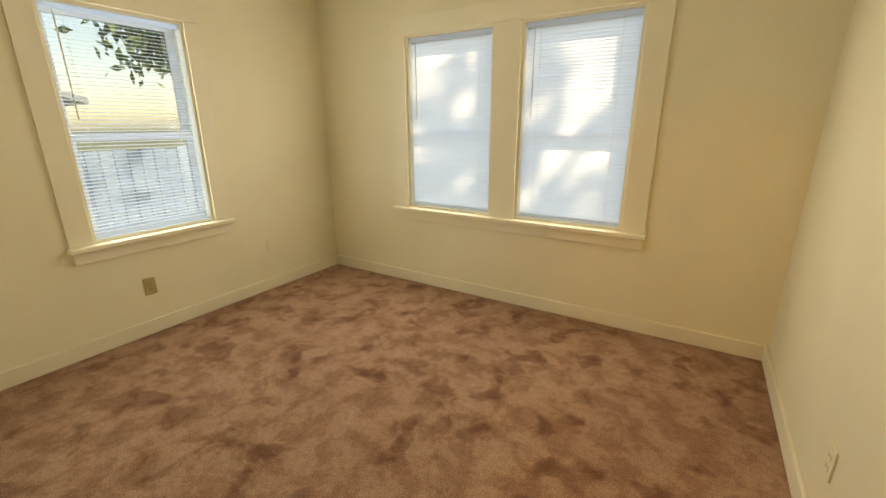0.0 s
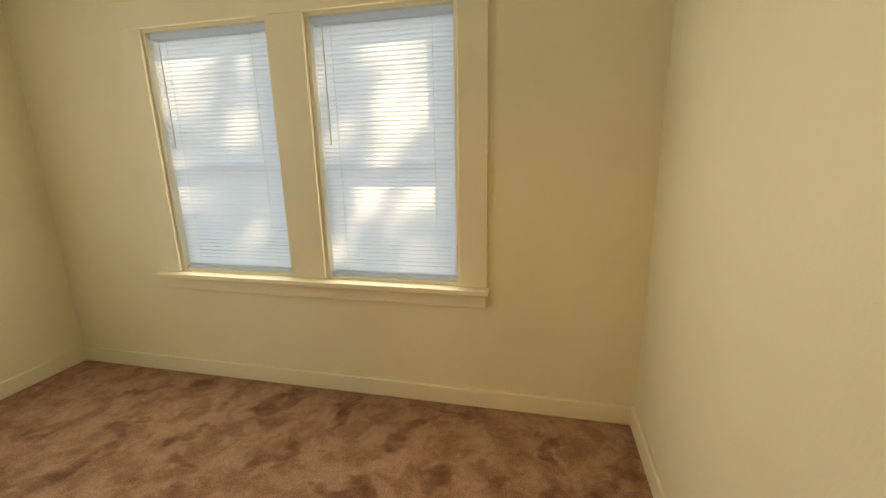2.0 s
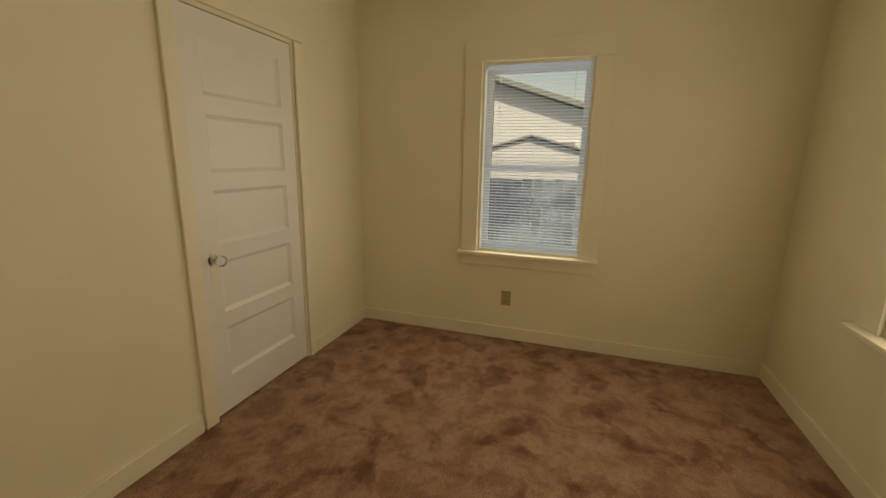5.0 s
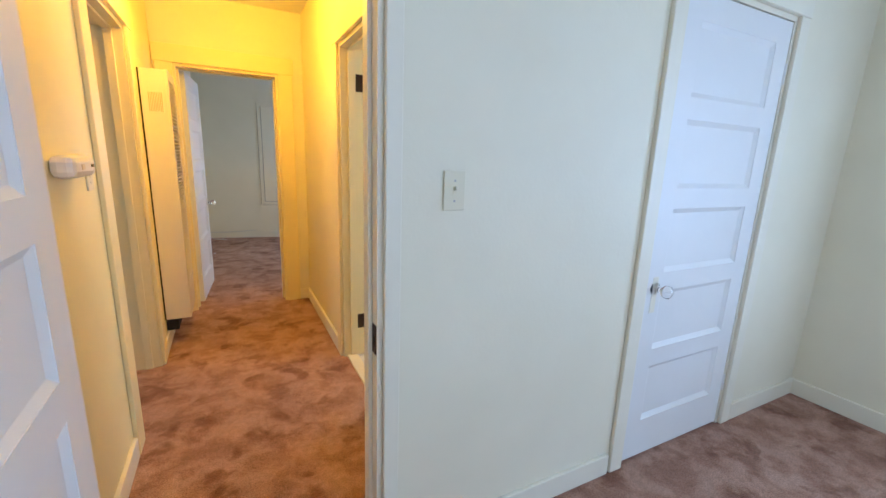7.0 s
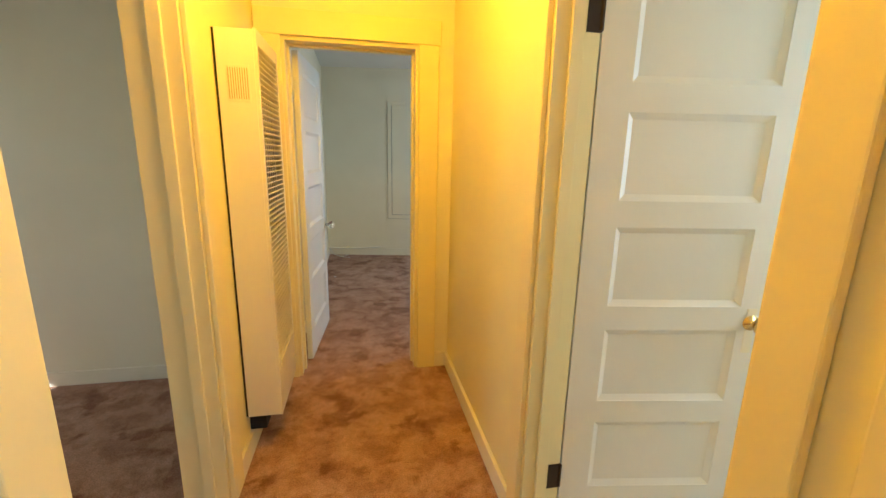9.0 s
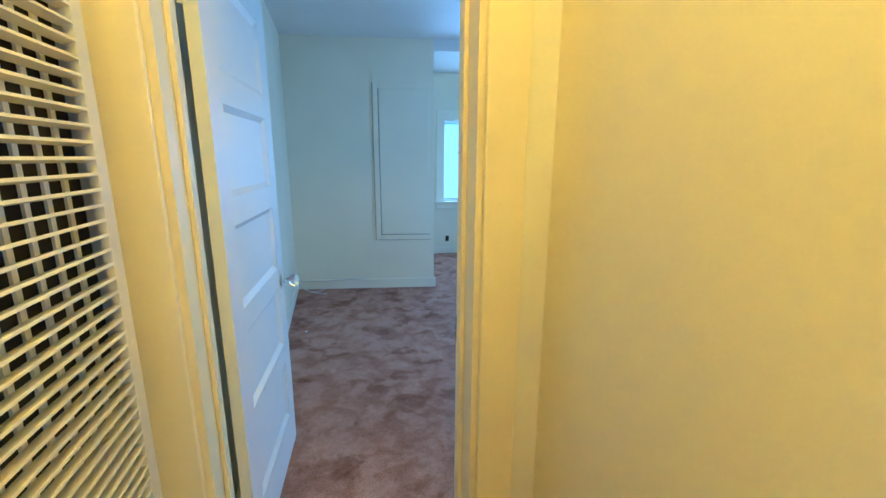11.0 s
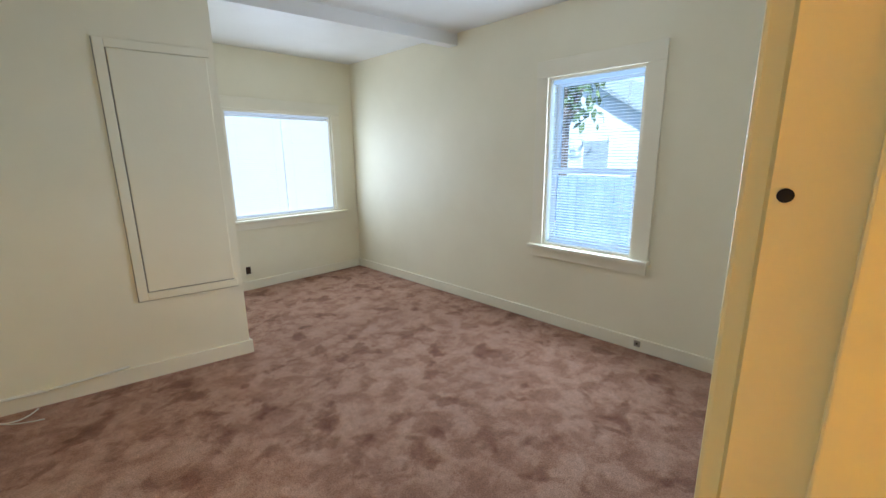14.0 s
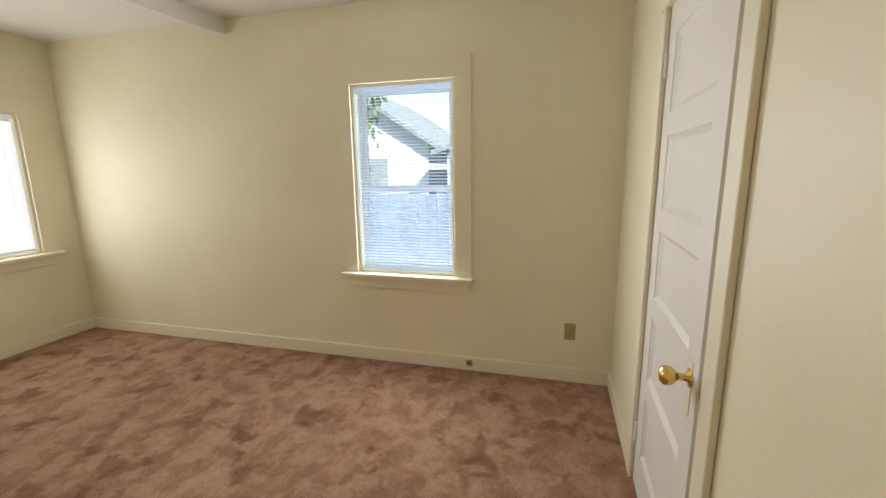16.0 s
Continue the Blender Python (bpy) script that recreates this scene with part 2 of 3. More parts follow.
def wall(name, side, at, a0, a1, depth, holes=(), label="", z1=H, mat=None):
    """A wall seen from its room: its face at 'at', going 'depth' away from the room; a along world x (n, s) or y (w, e)."""
    flip = side in "se"
    sign = -1 if flip else 1
    hs = [(min(h[0] * sign, h[1] * sign), max(h[0] * sign, h[1] * sign), h[2], h[3]) for h in holes]
    bm = cut_slab(min(a0 * sign, a1 * sign), max(a0 * sign, a1 * sign), -0.05, z1, hs, 0, depth)
    ob = link(name, bm, mat or WALL)
    ob.matrix_world = place(side, at)
    return tagged(ob, label or "cream painted plaster wall with light scuffs", "wall", kind="structure")


def place(side, at, u=0.0, z=0.0):
    """The frame of a wall: x to the right seen from the room, y out of the room, z up. u: world x or y along it."""
    if side in "ns":
        return pose(u, at, z, 0, 0, TURN[side])
    return pose(at, u, z, 0, 0, TURN[side])


def lathe(profile, seg=20):
    """A turned body about the y axis from (radius, y) pairs."""
    bm = bmesh.new()
    rings = [[bm.verts.new((r * math.cos(2 * math.pi * k / seg), y, r * math.sin(2 * math.pi * k / seg))) for k in range(seg)] for r, y in profile]
    for a, b in zip(rings, rings[1:]):
        for k in range(seg):
            bm.faces.new([a[k], b[k], b[(k + 1) % seg], a[(k + 1) % seg]])
    bm.faces.new(rings[0])
    bm.faces.new(rings[-1][::-1])
    bmesh.ops.recalc_face_normals(bm, faces=bm.faces[:])
    return bm


# ---- structure ----
XB, YB, XE = 0.008, -5.955, 3.45        # back room: west face, north face, east face
YS = -10.497                          # alcove: south face
HW, HE, HS = 2.434, 3.52, -5.79       # hall: west, east and south faces
AE, AS = 3.53, -2.915                 # front bedroom: east and south faces
A_DOOR, A_CLOS = (2.69, 3.44), (0.765, 1.555)
B_DOOR, B_CLOS = (2.638, 3.39), (0.865, 1.62)
E_DOOR, BATH = (-4.80, -4.00), (-4.475, -3.70)
DH = 2.03

wall("wall_north", "n", 0, -0.14, AE + 0.15, 0.14, [(0.94, 1.70, 0.685, 2.02), (1.90, 2.65, 0.685, 2.02)])
wall("wall_west", "w", 0, AS - 0.13, 0.0, 0.14, [(-1.93, -1.185, 0.685, 2.015)])
wall("wall_east", "e", AE, AS, 0.0, 0.15)
wall("wall_south", "s", AS, 0.0, AE + 0.15, 0.13, [(*A_CLOS, -0.06, DH), (*A_DOOR, -0.06, DH)])
wall("wall_hall_east", "e", HE, HS, AS - 0.13, 0.16, [(*E_DOOR, -0.06, 2.0)], "cream painted plaster hall wall with lamp yellow put into its colour", H, HALL_WALL)
wall("wall_hall_west", "w", HW, HS, AS - 0.13, 0.14, [(*BATH, -0.06, 2.0)], "cream painted plaster hall wall with lamp yellow put into its colour", H, HALL_WALL)
wall("wall_hall_south", "n", YB, XB - 0.14, HE + 0.16, HS - YB, [(*B_DOOR, -0.06, 2.0), (*B_CLOS, -0.06, 2.0)])
wall("wall_back_west", "w", XB, -10.80, YB, 0.14, [(-7.73, -7.0, 0.685, 1.99)])
wall("wall_back_east", "e", XE, YS, YB, 0.14)
wall("wall_back_south", "s", YS, XB - 0.14, XE + 0.14, 0.14, [(0.31, 1.51, 0.769, 1.90)])


def prism(points, z0, z1):
    bm = bmesh.new()
    lo = [bm.verts.new((x, y, z0)) for x, y in points]
    hi = [bm.verts.new((x, y, z1)) for x, y in points]
    bm.faces.new(lo[::-1])
    bm.faces.new(hi)
    for k in range(len(points)):
        n = (k + 1) % len(points)
        bm.faces.new([lo[k], lo[n], hi[n], hi[k]])
    bmesh.ops.recalc_face_normals(bm, faces=bm.faces[:])
    return bm


SKEW, BEAM_SKEW = -0.17, -0.128
PX = 2.012


def breast_y(x):
    return -8.957 + SKEW * (x - PX)


def beam_y(x):
    return -8.957 + BEAM_SKEW * (x - PX)


tagged(link("wall_breast", prism([(PX, breast_y(PX)), (XE, breast_y(XE)), (XE, YS), (PX, YS)], -0.05, H), WALL), "cream plastered projecting wall block with a panel", "wall", kind="structure")
tagged(link("ceiling_beam", prism([(XB, beam_y(XB)), (PX, beam_y(PX)), (PX, beam_y(PX) - 0.11), (XB, beam_y(XB) - 0.11)], 2.395, H), CEIL), "painted beam across the ceiling before the alcove", "beam", kind="structure")

# side room, bathroom and closets beyond the doors
wall("wall_side_south", "s", -5.90, HE + 0.16, 6.7, 0.14)
wall("wall_side_east", "e", 6.7, -6.0, -2.7, 0.14, [(-4.9, -3.9, 0.8, 2.0)])
wall("wall_side_north", "n", -2.75, HE + 0.16, 6.7, 0.14)
wall("wall_bath_west", "w", 0.5, -5.0, -3.0, 0.14, [(-4.3, -3.6, 1.1, 2.0)])
wall("wall_bath_south", "s", -5.0, 0.36, HW - 0.14, 0.1)
wall("wall_bath_north", "n", -3.55, 0.36, HW - 0.14, 0.1)
tagged(link("ceiling", box(-0.14, 6.84, -10.8, 0.14, H, H + 0.1), CEIL), "off-white semi-gloss painted ceiling", "ceiling", kind="structure")
floor = slab([-0.2, 0.36, HW - 0.07, HE + 0.2, 6.84], [-10.8, -5.0, -3.55, 0.14], lambda a, z: not (0.36 < a < HW - 0.07 and -5.0 < z < -3.55), 0.0, 0.05)
bmesh.ops.transform(floor, verts=floor.verts, matrix=Matrix(((1, 0, 0, 0), (0, 0, 1, 0), (0, -1, 0, 0), (0, 0, 0, 1))))
bmesh.ops.recalc_face_normals(floor, faces=floor.faces[:])
tagged(link("floor", floor, CARPET), "mauve-brown plush carpet with brushed darker patches", "carpet", kind="structure")
bath_floor = thing("floor_bath", pose(0, 0, 0), "pale marbled bathroom floor tiles", "tile floor", "structure")
part("grout_bed", box(0.36, HW - 0.07, -5.0, -3.55, -0.05, -0.006), PLATE, bath_floor)
tile_mesh = None
for i in range(7):
    for j in range(5):
        x0, y0 = HW - 0.075 - 0.3 * (i + 1), -3.56 - 0.29 * (j + 1)
        if tile_mesh is None:
            t = part("tile", box(0.003, 0.297, 0.003, 0.287, -0.006, 0.002, 0.0015), TILE, bath_floor)
            tile_mesh = t.data
        else:
            t = new("tile", tile_mesh)
            t.parent = bath_floor
        t.location = (x0, y0, 0)
part("threshold", box(HW - 0.09, HW - 0.02, BATH[0], BATH[1], -0.01, 0.012, 0.004), PLATE, bath_floor, "worn pale door threshold")


def skirting(side, at, a0, a1, h=0.1, t=0.018):
    ob = link("baseboard", box(*sorted((a0 if side in "nw" else -a0, a1 if side in "nw" else -a1)), -t, 0.0, 0.001, h, 0.004), TRIM)
    ob.matrix_world = place(side, at)
    return tagged(ob, "cream gloss painted wooden baseboard along the wall", "baseboard", kind="structure")


skirting("n", 0, 0.0, AE)
skirting("w", 0, AS, -0.016)
skirting("e", AE, AS, -0.016)
skirting("s", AS, 0.016, A_CLOS[0] - 0.075)
skirting("s", AS, A_CLOS[1] + 0.085, A_DOOR[0] - 0.045)
skirting("e", HE, -3.06, -3.875)
skirting("e", HE, -4.90, HS)
skirting("w", HW, BATH[0] - 0.09, HS)
hs = link("baseboard", box(HW + 0.016, 2.54, HS, HS + 0.016, 0.001, 0.1, 0.004), TRIM)
tagged(hs, "short piece of cream baseboard at the hall end", "baseboard", kind="structure")
skirting("n", YB, XB + 0.016, 0.78)
skirting("n", YB, 1.705, B_DOOR[0] - 0.09)
skirting("w", XB, YS + 0.016, YB)
skirting("s", YS, XB, PX)
skirting("e", XE, -9.2, YB)
bb = link("baseboard", prism([(PX - 0.016, breast_y(PX) + 0.018), (XE - 0.016, breast_y(XE) + 0.016), (XE - 0.016, breast_y(XE)), (PX - 0.016, breast_y(PX))], 0.001, 0.1), TRIM)
tagged(bb, "cream baseboard along the projecting wall block", "baseboard", kind="structure")
bb = link("baseboard", box(PX - 0.016, PX, YS + 0.016, breast_y(PX), 0.001, 0.1, 0.003), TRIM)
tagged(bb, "cream baseboard on the side of the wall block", "baseboard", kind="structure")
bb = link("baseboard", box(3.68, 6.7, -5.9, -5.884, 0.001, 0.09, 0.004), TRIM)
tagged(bb, "white baseboard in the side room", "baseboard", kind="structure")


# ---- windows and blinds ----
slat_cache = {}


def slat_mesh(w):
    key = round(w, 3)
    if key not in slat_cache:
        bm = bmesh.new()
        prev = None
        for k in range(5):
            s = -1 + 2 * k / 4
            y, z = s * 0.0125, 0.0022 * (1 - s * s)
            row = [bm.verts.new((-w / 2, y, z)), bm.verts.new((w / 2, y, z))]
            if prev:
                bm.faces.new([prev[0], prev[1], row[1], row[0]])
            prev = row
        me = bpy.data.meshes.new("slat")
        bm.to_mesh(me)
        bm.free()
        for p in me.polygons:
            p.use_smooth = True
        me.materials.append(BLIND)
        slat_cache[key] = me
    return slat_cache[key]


def blind(m, w, z0, z1, tilt, label, group, wand=-1):
    """A mini blind w wide between z0 and z1, hung in the frame m (its x centre), slats tilted by tilt degrees."""
    ob = thing("window_blind", m, label, "blind", group=group)
    part("head_rail", box(-w / 2, w / 2, -0.014, 0.014, z1 - 0.028, z1 - 0.001, 0.003), BLIND, ob)
    part("bottom_rail", box(-w / 2 + 0.002, w / 2 - 0.002, -0.012, 0.012, z0 + 0.004, z0 + 0.016, 0.003), BLIND, ob)
    n = int((z1 - z0 - 0.055) / 0.0212)
    for k in range(n):
        s = new("slat", slat_mesh(w - 0.006))
        s.parent = ob
        s.location = (random.uniform(-0.001, 0.001), 0, z0 + 0.026 + 0.0212 * (k + 0.5))
        s.rotation_euler = (radians(tilt + random.uniform(-2.5, 2.5)), radians(random.uniform(-0.06, 0.06)), 0)
    for u in (-w / 2 + 0.10, w / 2 - 0.10):
        bm = box(u - 0.0008, u + 0.0008, -0.0135, -0.0125, z0 + 0.01, z1 - 0.02)
        box(u - 0.0008, u + 0.0008, 0.0125, 0.0135, z0 + 0.01, z1 - 0.02, 0, bm)
        part("ladder_cord", bm, CABLE, ob)
    if not wand:
        return ob
    u = wand * (w / 2 - 0.06)
    bm = lathe([(0.003, 0), (0.004, 0.02), (0.004, 0.55), (0.003, 0.57)], 8)
    bmesh.ops.transform(bm, verts=bm.verts, matrix=pose(u, -0.022, z1 - 0.03, -90))
    part("tilt_wand", bm, WHITE_PLASTIC, ob, smooth=True)
    return ob


def window(name, side, at, spans, z0, z1, cas, top, label, depth=0.14, rail=True, slide=False):
    """spans: openings along the wall; cas: the casing's outer ends."""
    sg = 1 if side in "nw" else -1
    ob = thing(name, place(side, at), label, "window", "structure")
    sp = sorted(tuple(sorted((a * sg, b * sg))) for a, b in spans)
    c0, c1 = sorted((cas[0] * sg, cas[1] * sg))
    st = z0 - 0.028
    edges = [c0, *[e for s in sp for e in s], c1]
    for k in range(0, len(edges), 2):
        part("casing", box(edges[k], edges[k + 1], -0.02, -0.0005, z0 + 0.0005, z1, 0.003), TRIM, ob)
    part("head_casing", box(c0, c1, -0.022, -0.0005, z1 + 0.0005, top, 0.003), TRIM, ob)
    part("window_sill", box(c0 - 0.015, c1 + 0.015, -0.072, -0.0005, st, z0, 0.005), TRIM, ob)
    part("apron", box(c0 + 0.005, c1 - 0.005, -0.026, -0.0005, st - 0.078, st - 0.0005, 0.003), TRIM, ob)
    for a, b in sp:
        bm = box(a, a + 0.018, 0.0, depth, z0, z1)
        box(b - 0.018, b, 0.0, depth, z0, z1, 0, bm)
        box(a + 0.018, b - 0.018, 0.0, depth, z1 - 0.018, z1, 0, bm)
        box(a + 0.018, b - 0.018, 0.0, depth, z0, z0 + 0.016, 0, bm)
        part("window_frame", bm, TRIM, ob)
        ia, ib, iz0, iz1 = a + 0.018, b - 0.018, z0 + 0.016, z1 - 0.018
        if slide:
            mid = (ia + ib) / 2
            panes = [(ia, mid + 0.02, iz0, iz1, 0.070), (mid - 0.02, ib, iz0, iz1, 0.098)]
        else:
            mid = (iz0 + iz1) / 2 - 0.05
            panes = [(ia, ib, iz0, mid + 0.02, 0.070), (ia, ib, mid - 0.02, iz1, 0.098)]
        for p0, p1, q0, q1, y in panes:
            sash = part("sash", cut_slab(p0, p1, q0, q1, [(p0 + 0.042, p1 - 0.042, q0 + 0.042, q1 - 0.042)], y, y + 0.027), VINYL, ob)
            pane = part("pane", box(p0 + 0.04, p1 - 0.04, y + 0.011, y + 0.015, q0 + 0.04, q1 - 0.04), GLASS, sash)
            pane.visible_shadow = False
    return ob


window("window_1", "n", 0, [(0.94, 1.70), (1.90, 2.65)], 0.685, 2.02, (0.81, 2.79), 2.15, "double sash window pair with cream wooden casing")
window("window_2", "w", 0, [(-1.93, -1.185)], 0.685, 2.015, (-2.05, -1.08), 2.15, "single double-hung window with cream wooden casing")
window("window_3", "w", XB, [(-7.73, -7.0)], 0.685, 1.99, (-7.83, -6.885), 2.115, "double-hung back room window with white casing")
window("window_4", "s", YS, [(0.31, 1.51)], 0.769, 1.90, (0.20, 1.61), 2.02, "wide alcove window with white casing", slide=True)
CLOSED, HALF, OPEN = -66, -66, 11
blind(place("n", 0.035, 1.32), 0.715, 0.703, 2.0, CLOSED, "closed white mini blind glowing with dappled sun", "window blinds")
blind(place("n", 0.035, 2.275), 0.705, 0.703, 2.0, CLOSED, "closed white mini blind glowing with dappled sun", "window blinds")
blind(place("w", -0.035, -1.5575), 0.70, 0.703, 1.995, OPEN, "open white mini blind showing the yard", "window blinds")
blind(place("w", XB - 0.035, -7.365), 0.685, 0.703, 1.97, OPEN, "open white mini blind showing fence and tree", "window blinds")
blind(place("s", YS - 0.035, 0.61), 0.592, 0.787, 1.88, HALF, "closed white mini blind in the alcove window", "window blinds", 0)
blind(place("s", YS - 0.035, 1.205), 0.592, 0.787, 1.88, HALF, "closed white mini blind in the alcove window", "window blinds", 0)


# ---- doors ----
def knob_mesh(r=0.028):
    return lathe([(0.027, 0.0), (0.027, -0.004), (0.011, -0.008), (0.010, -0.03), (0.016, -0.036), (r * 0.9, -0.046), (r, -0.057), (r * 0.92, -0.068), (r * 0.6, -0.076), (0.004, -0.079)], 20)


def door_leaf(name, m, w, h, label, knob=None, knob_z=0.85, hinges=True, hinge_side=0.0, t=0.035, hinge_mat=None):
    """A five-panel door leaf: hinge edge at x = 0 of m, going to x = w; its thickness from y = 0 to t."""
    ob = thing(name, m, label, "door", "structure")
    s, top, bot, mid = 0.105, 0.11, 0.19, 0.085
    ph = (h - top - bot - 4 * mid) / 5
    holes = [(s, w - s, 0.012 + bot + k * (ph + mid), 0.012 + bot + k * (ph + mid) + ph) for k in range(5)]
    part("leaf_frame", cut_slab(0, w, 0.012, h, holes, 0, t), DOOR, ob)
    for a, b, c, d in holes:
        part("panel", box(a, b, 0.013, t - 0.013, c, d), DOOR, ob)
        bm = bmesh.new()
        for y0, y1 in ((0.002, 0.0125), (t - 0.002, t - 0.0125)):
            outer = [bm.verts.new((x, y0, z)) for x, z in ((a, c), (b, c), (b, d), (a, d))]
            inner = [bm.verts.new((x, y1, z)) for x, z in ((a + 0.02, c + 0.02), (b - 0.02, c + 0.02), (b - 0.02, d - 0.02), (a + 0.02, d - 0.02))]
            for k in range(4):
                bm.faces.new([outer[k], outer[(k + 1) % 4], inner[(k + 1) % 4], inner[k]])
        part("panel_moulding", bm, DOOR, ob)
    if knob:
        for y, turn in ((0.0, 0), (t, 180)):
            bm = knob_mesh()
            bmesh.ops.transform(bm, verts=bm.verts, matrix=pose(w - 0.062, y, knob_z, 0, 0, turn))
            part("door_handle", bm, knob, ob, "round door knob", True)
            part("key_plate", box(w - 0.078, w - 0.046, y - 0.002 if not turn else y, y if not turn else y + 0.002, knob_z - 0.11, knob_z + 0.05), TRIM, ob)
        part("latch_plate", box(w, w + 0.0015, 0.006, t - 0.006, knob_z - 0.028, knob_z + 0.028), BRASS, ob, "brass latch plate")
    if hinges:
        for z in (0.25, 1.79):
            bm = lathe([(0.007, 0), (0.007, 0.09)], 10)
            bmesh.ops.transform(bm, verts=bm.verts, matrix=pose(-0.004, hinge_side, z - 0.045, 90))
            box(-0.003, -0.0005, 0.002, t - 0.002, z - 0.045, z + 0.045, 0, bm)
            part("hinge", bm, hinge_mat or DOOR, ob)
    return ob


def door_trim(name, side, at, a, top, casing, depth, label, stop=True, wide_head=0.0, cas_r=None, mat=TRIM):
    """Jamb, stop and casing of an opening a along the wall, seen from the room on that side."""
    sg = 1 if side in "nw" else -1
    a0, a1 = sorted((a[0] * sg, a[1] * sg))
    cl, cr = casing, casing if cas_r is None else cas_r
    ob = thing(name, place(side, at), label, "door frame", "structure")
    if cl:
        part("casing", box(a0 - cl, a0 + 0.004, -0.02, -0.0005, 0.001, top, 0.004), mat, ob)
    if cr:
        part("casing", box(a1 - 0.004, a1 + cr, -0.02, -0.0005, 0.001, top, 0.004), mat, ob)
    hc = max(cl, 0.06)
    part("head_casing", box(a0 - cl - wide_head, a1 + cr + wide_head, -0.024, -0.0005, top + 0.0005, top + hc + 0.02, 0.004), mat, ob)
    for p0, p1 in ((a0, a0 + 0.02), (a1 - 0.02, a1)):
        part("jamb", box(p0, p1, 0.0, depth, 0.001, top - 0.02), mat, ob)
    part("head_jamb", box(a0, a1, 0.0, depth, top - 0.02, top), mat, ob)
    if stop:
        for p0, p1 in ((a0 + 0.02, a0 + 0.033), (a1 - 0.033, a1 - 0.02)):
            part("stop", box(p0, p1, 0.045, 0.085, 0.001, top - 0.033, 0.002), mat, ob)
        part("stop", box(a0 + 0.02, a1 - 0.02, 0.045, 0.085, top - 0.033, top - 0.02, 0.002), mat, ob)
    return ob


da = door_trim("door_frame_1", "s", AS, A_DOOR, DH, 0.045, 0.13, "cream painted frame of the bedroom doorway")
dc = door_trim("door_frame_2", "s", AS, A_CLOS, DH, 0.07, 0.13, "white painted frame of the bedroom closet")
db = door_trim("door_frame_3", "n", YB, B_DOOR, 2.0, 0.09, HS - YB, "cream painted frame between hall and back room, tinted with lamp yellow", mat=HALL_TRIM)
de = door_trim("door_frame_4", "e", HE, E_DOOR, 2.0, 0.115, 0.16, "cream painted frame of the side room doorway, tinted with lamp yellow", mat=HALL_TRIM)
dt = door_trim("door_frame_5", "w", HW, BATH, 2.0, 0.08, 0.14, "cream painted frame of the bathroom doorway, tinted with lamp yellow", mat=HALL_TRIM)
for z in (0.25, 1.79):
    part("hinge_leaf", box(BATH[0] + 0.02, BATH[0] + 0.0228, 0.095, 0.144, z - 0.05, z + 0.05, 0.001), BRONZE, dt, "dark bronze hinge leaf")
dk = door_trim("door_frame_6", "n", YB, B_CLOS, 2.0, 0.08, 0.13, "white painted frame of the back room closet")
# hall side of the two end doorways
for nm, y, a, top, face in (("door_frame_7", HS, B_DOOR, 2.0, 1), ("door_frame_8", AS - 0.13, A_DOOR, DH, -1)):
    ob = thing(nm, pose(0, 0, 0), "cream painted casing on the hall side of the doorway, tinted with lamp yellow", "door frame", "structure")
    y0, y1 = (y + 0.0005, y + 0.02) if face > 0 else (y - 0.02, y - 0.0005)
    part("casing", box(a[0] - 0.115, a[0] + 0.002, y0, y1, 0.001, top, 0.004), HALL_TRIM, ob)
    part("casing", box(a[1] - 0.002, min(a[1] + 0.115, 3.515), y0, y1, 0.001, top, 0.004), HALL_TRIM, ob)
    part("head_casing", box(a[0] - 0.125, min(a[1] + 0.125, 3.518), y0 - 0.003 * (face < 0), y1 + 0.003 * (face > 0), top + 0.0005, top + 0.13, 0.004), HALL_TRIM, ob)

door_leaf("door_1", pose(A_DOOR[1] - 0.022, AS + 0.005, 0, 0, 0, 91), 0.70, DH - 0.03, "white five-panel bedroom door standing open", BRASS, hinge_side=0.04)
door_leaf("door_2", place("s", AS + 0.0) @ pose(-A_CLOS[1] + 0.023, 0.004, 0) @ pose(A_CLOS[1] - A_CLOS[0] - 0.046, 0.035, 0, 0, 0, 180), A_CLOS[1] - A_CLOS[0] - 0.046, DH - 0.025, "white five-panel closet door, closed", CRYSTAL, hinge_side=0.035)
door_leaf("door_3", pose(B_DOOR[1] - 0.062, YB - 0.034, 0, 0, 0, 265), 0.70, 1.975, "white five-panel back room door standing open", CRYSTAL, 0.84, hinge_side=0.04)
door_leaf("door_4", pose(HW - 0.145, BATH[0] + 0.022, 0, 0, 0, 171), 0.67, 1.975, "white five-panel bathroom door standing open", BRASS, hinge_side=0.0, hinge_mat=BRONZE)
door_leaf("door_5", pose(B_CLOS[0] + 0.022, YB - 0.002, 0, 0, 0, -1.5), B_CLOS[1] - B_CLOS[0] - 0.046, 1.975, "white five-panel closet door standing slightly ajar", BRASS, 0.845, hinge_side=-0.005)
# closet interiors
for x0, x1, y0, y1 in ((A_CLOS[0] - 0.1, A_CLOS[1] + 0.1, -3.54, -3.05), (B_CLOS[0] - 0.1, B_CLOS[1] + 0.1, -5.82, -5.2)):
    bm = box(x0 - 0.03, x0, y0, y1, 0, H)
    box(x1, x1 + 0.03, y0, y1, 0, H, 0, bm)
    yb = y0 if y0 < -3.2 and y0 > -4 else y1
    box(x0, x1, yb - 0.02, yb, 0, H, 0, bm)
    tagged(link("wall_closet", bm, WALL), "plain painted closet walls", "wall", kind="structure")


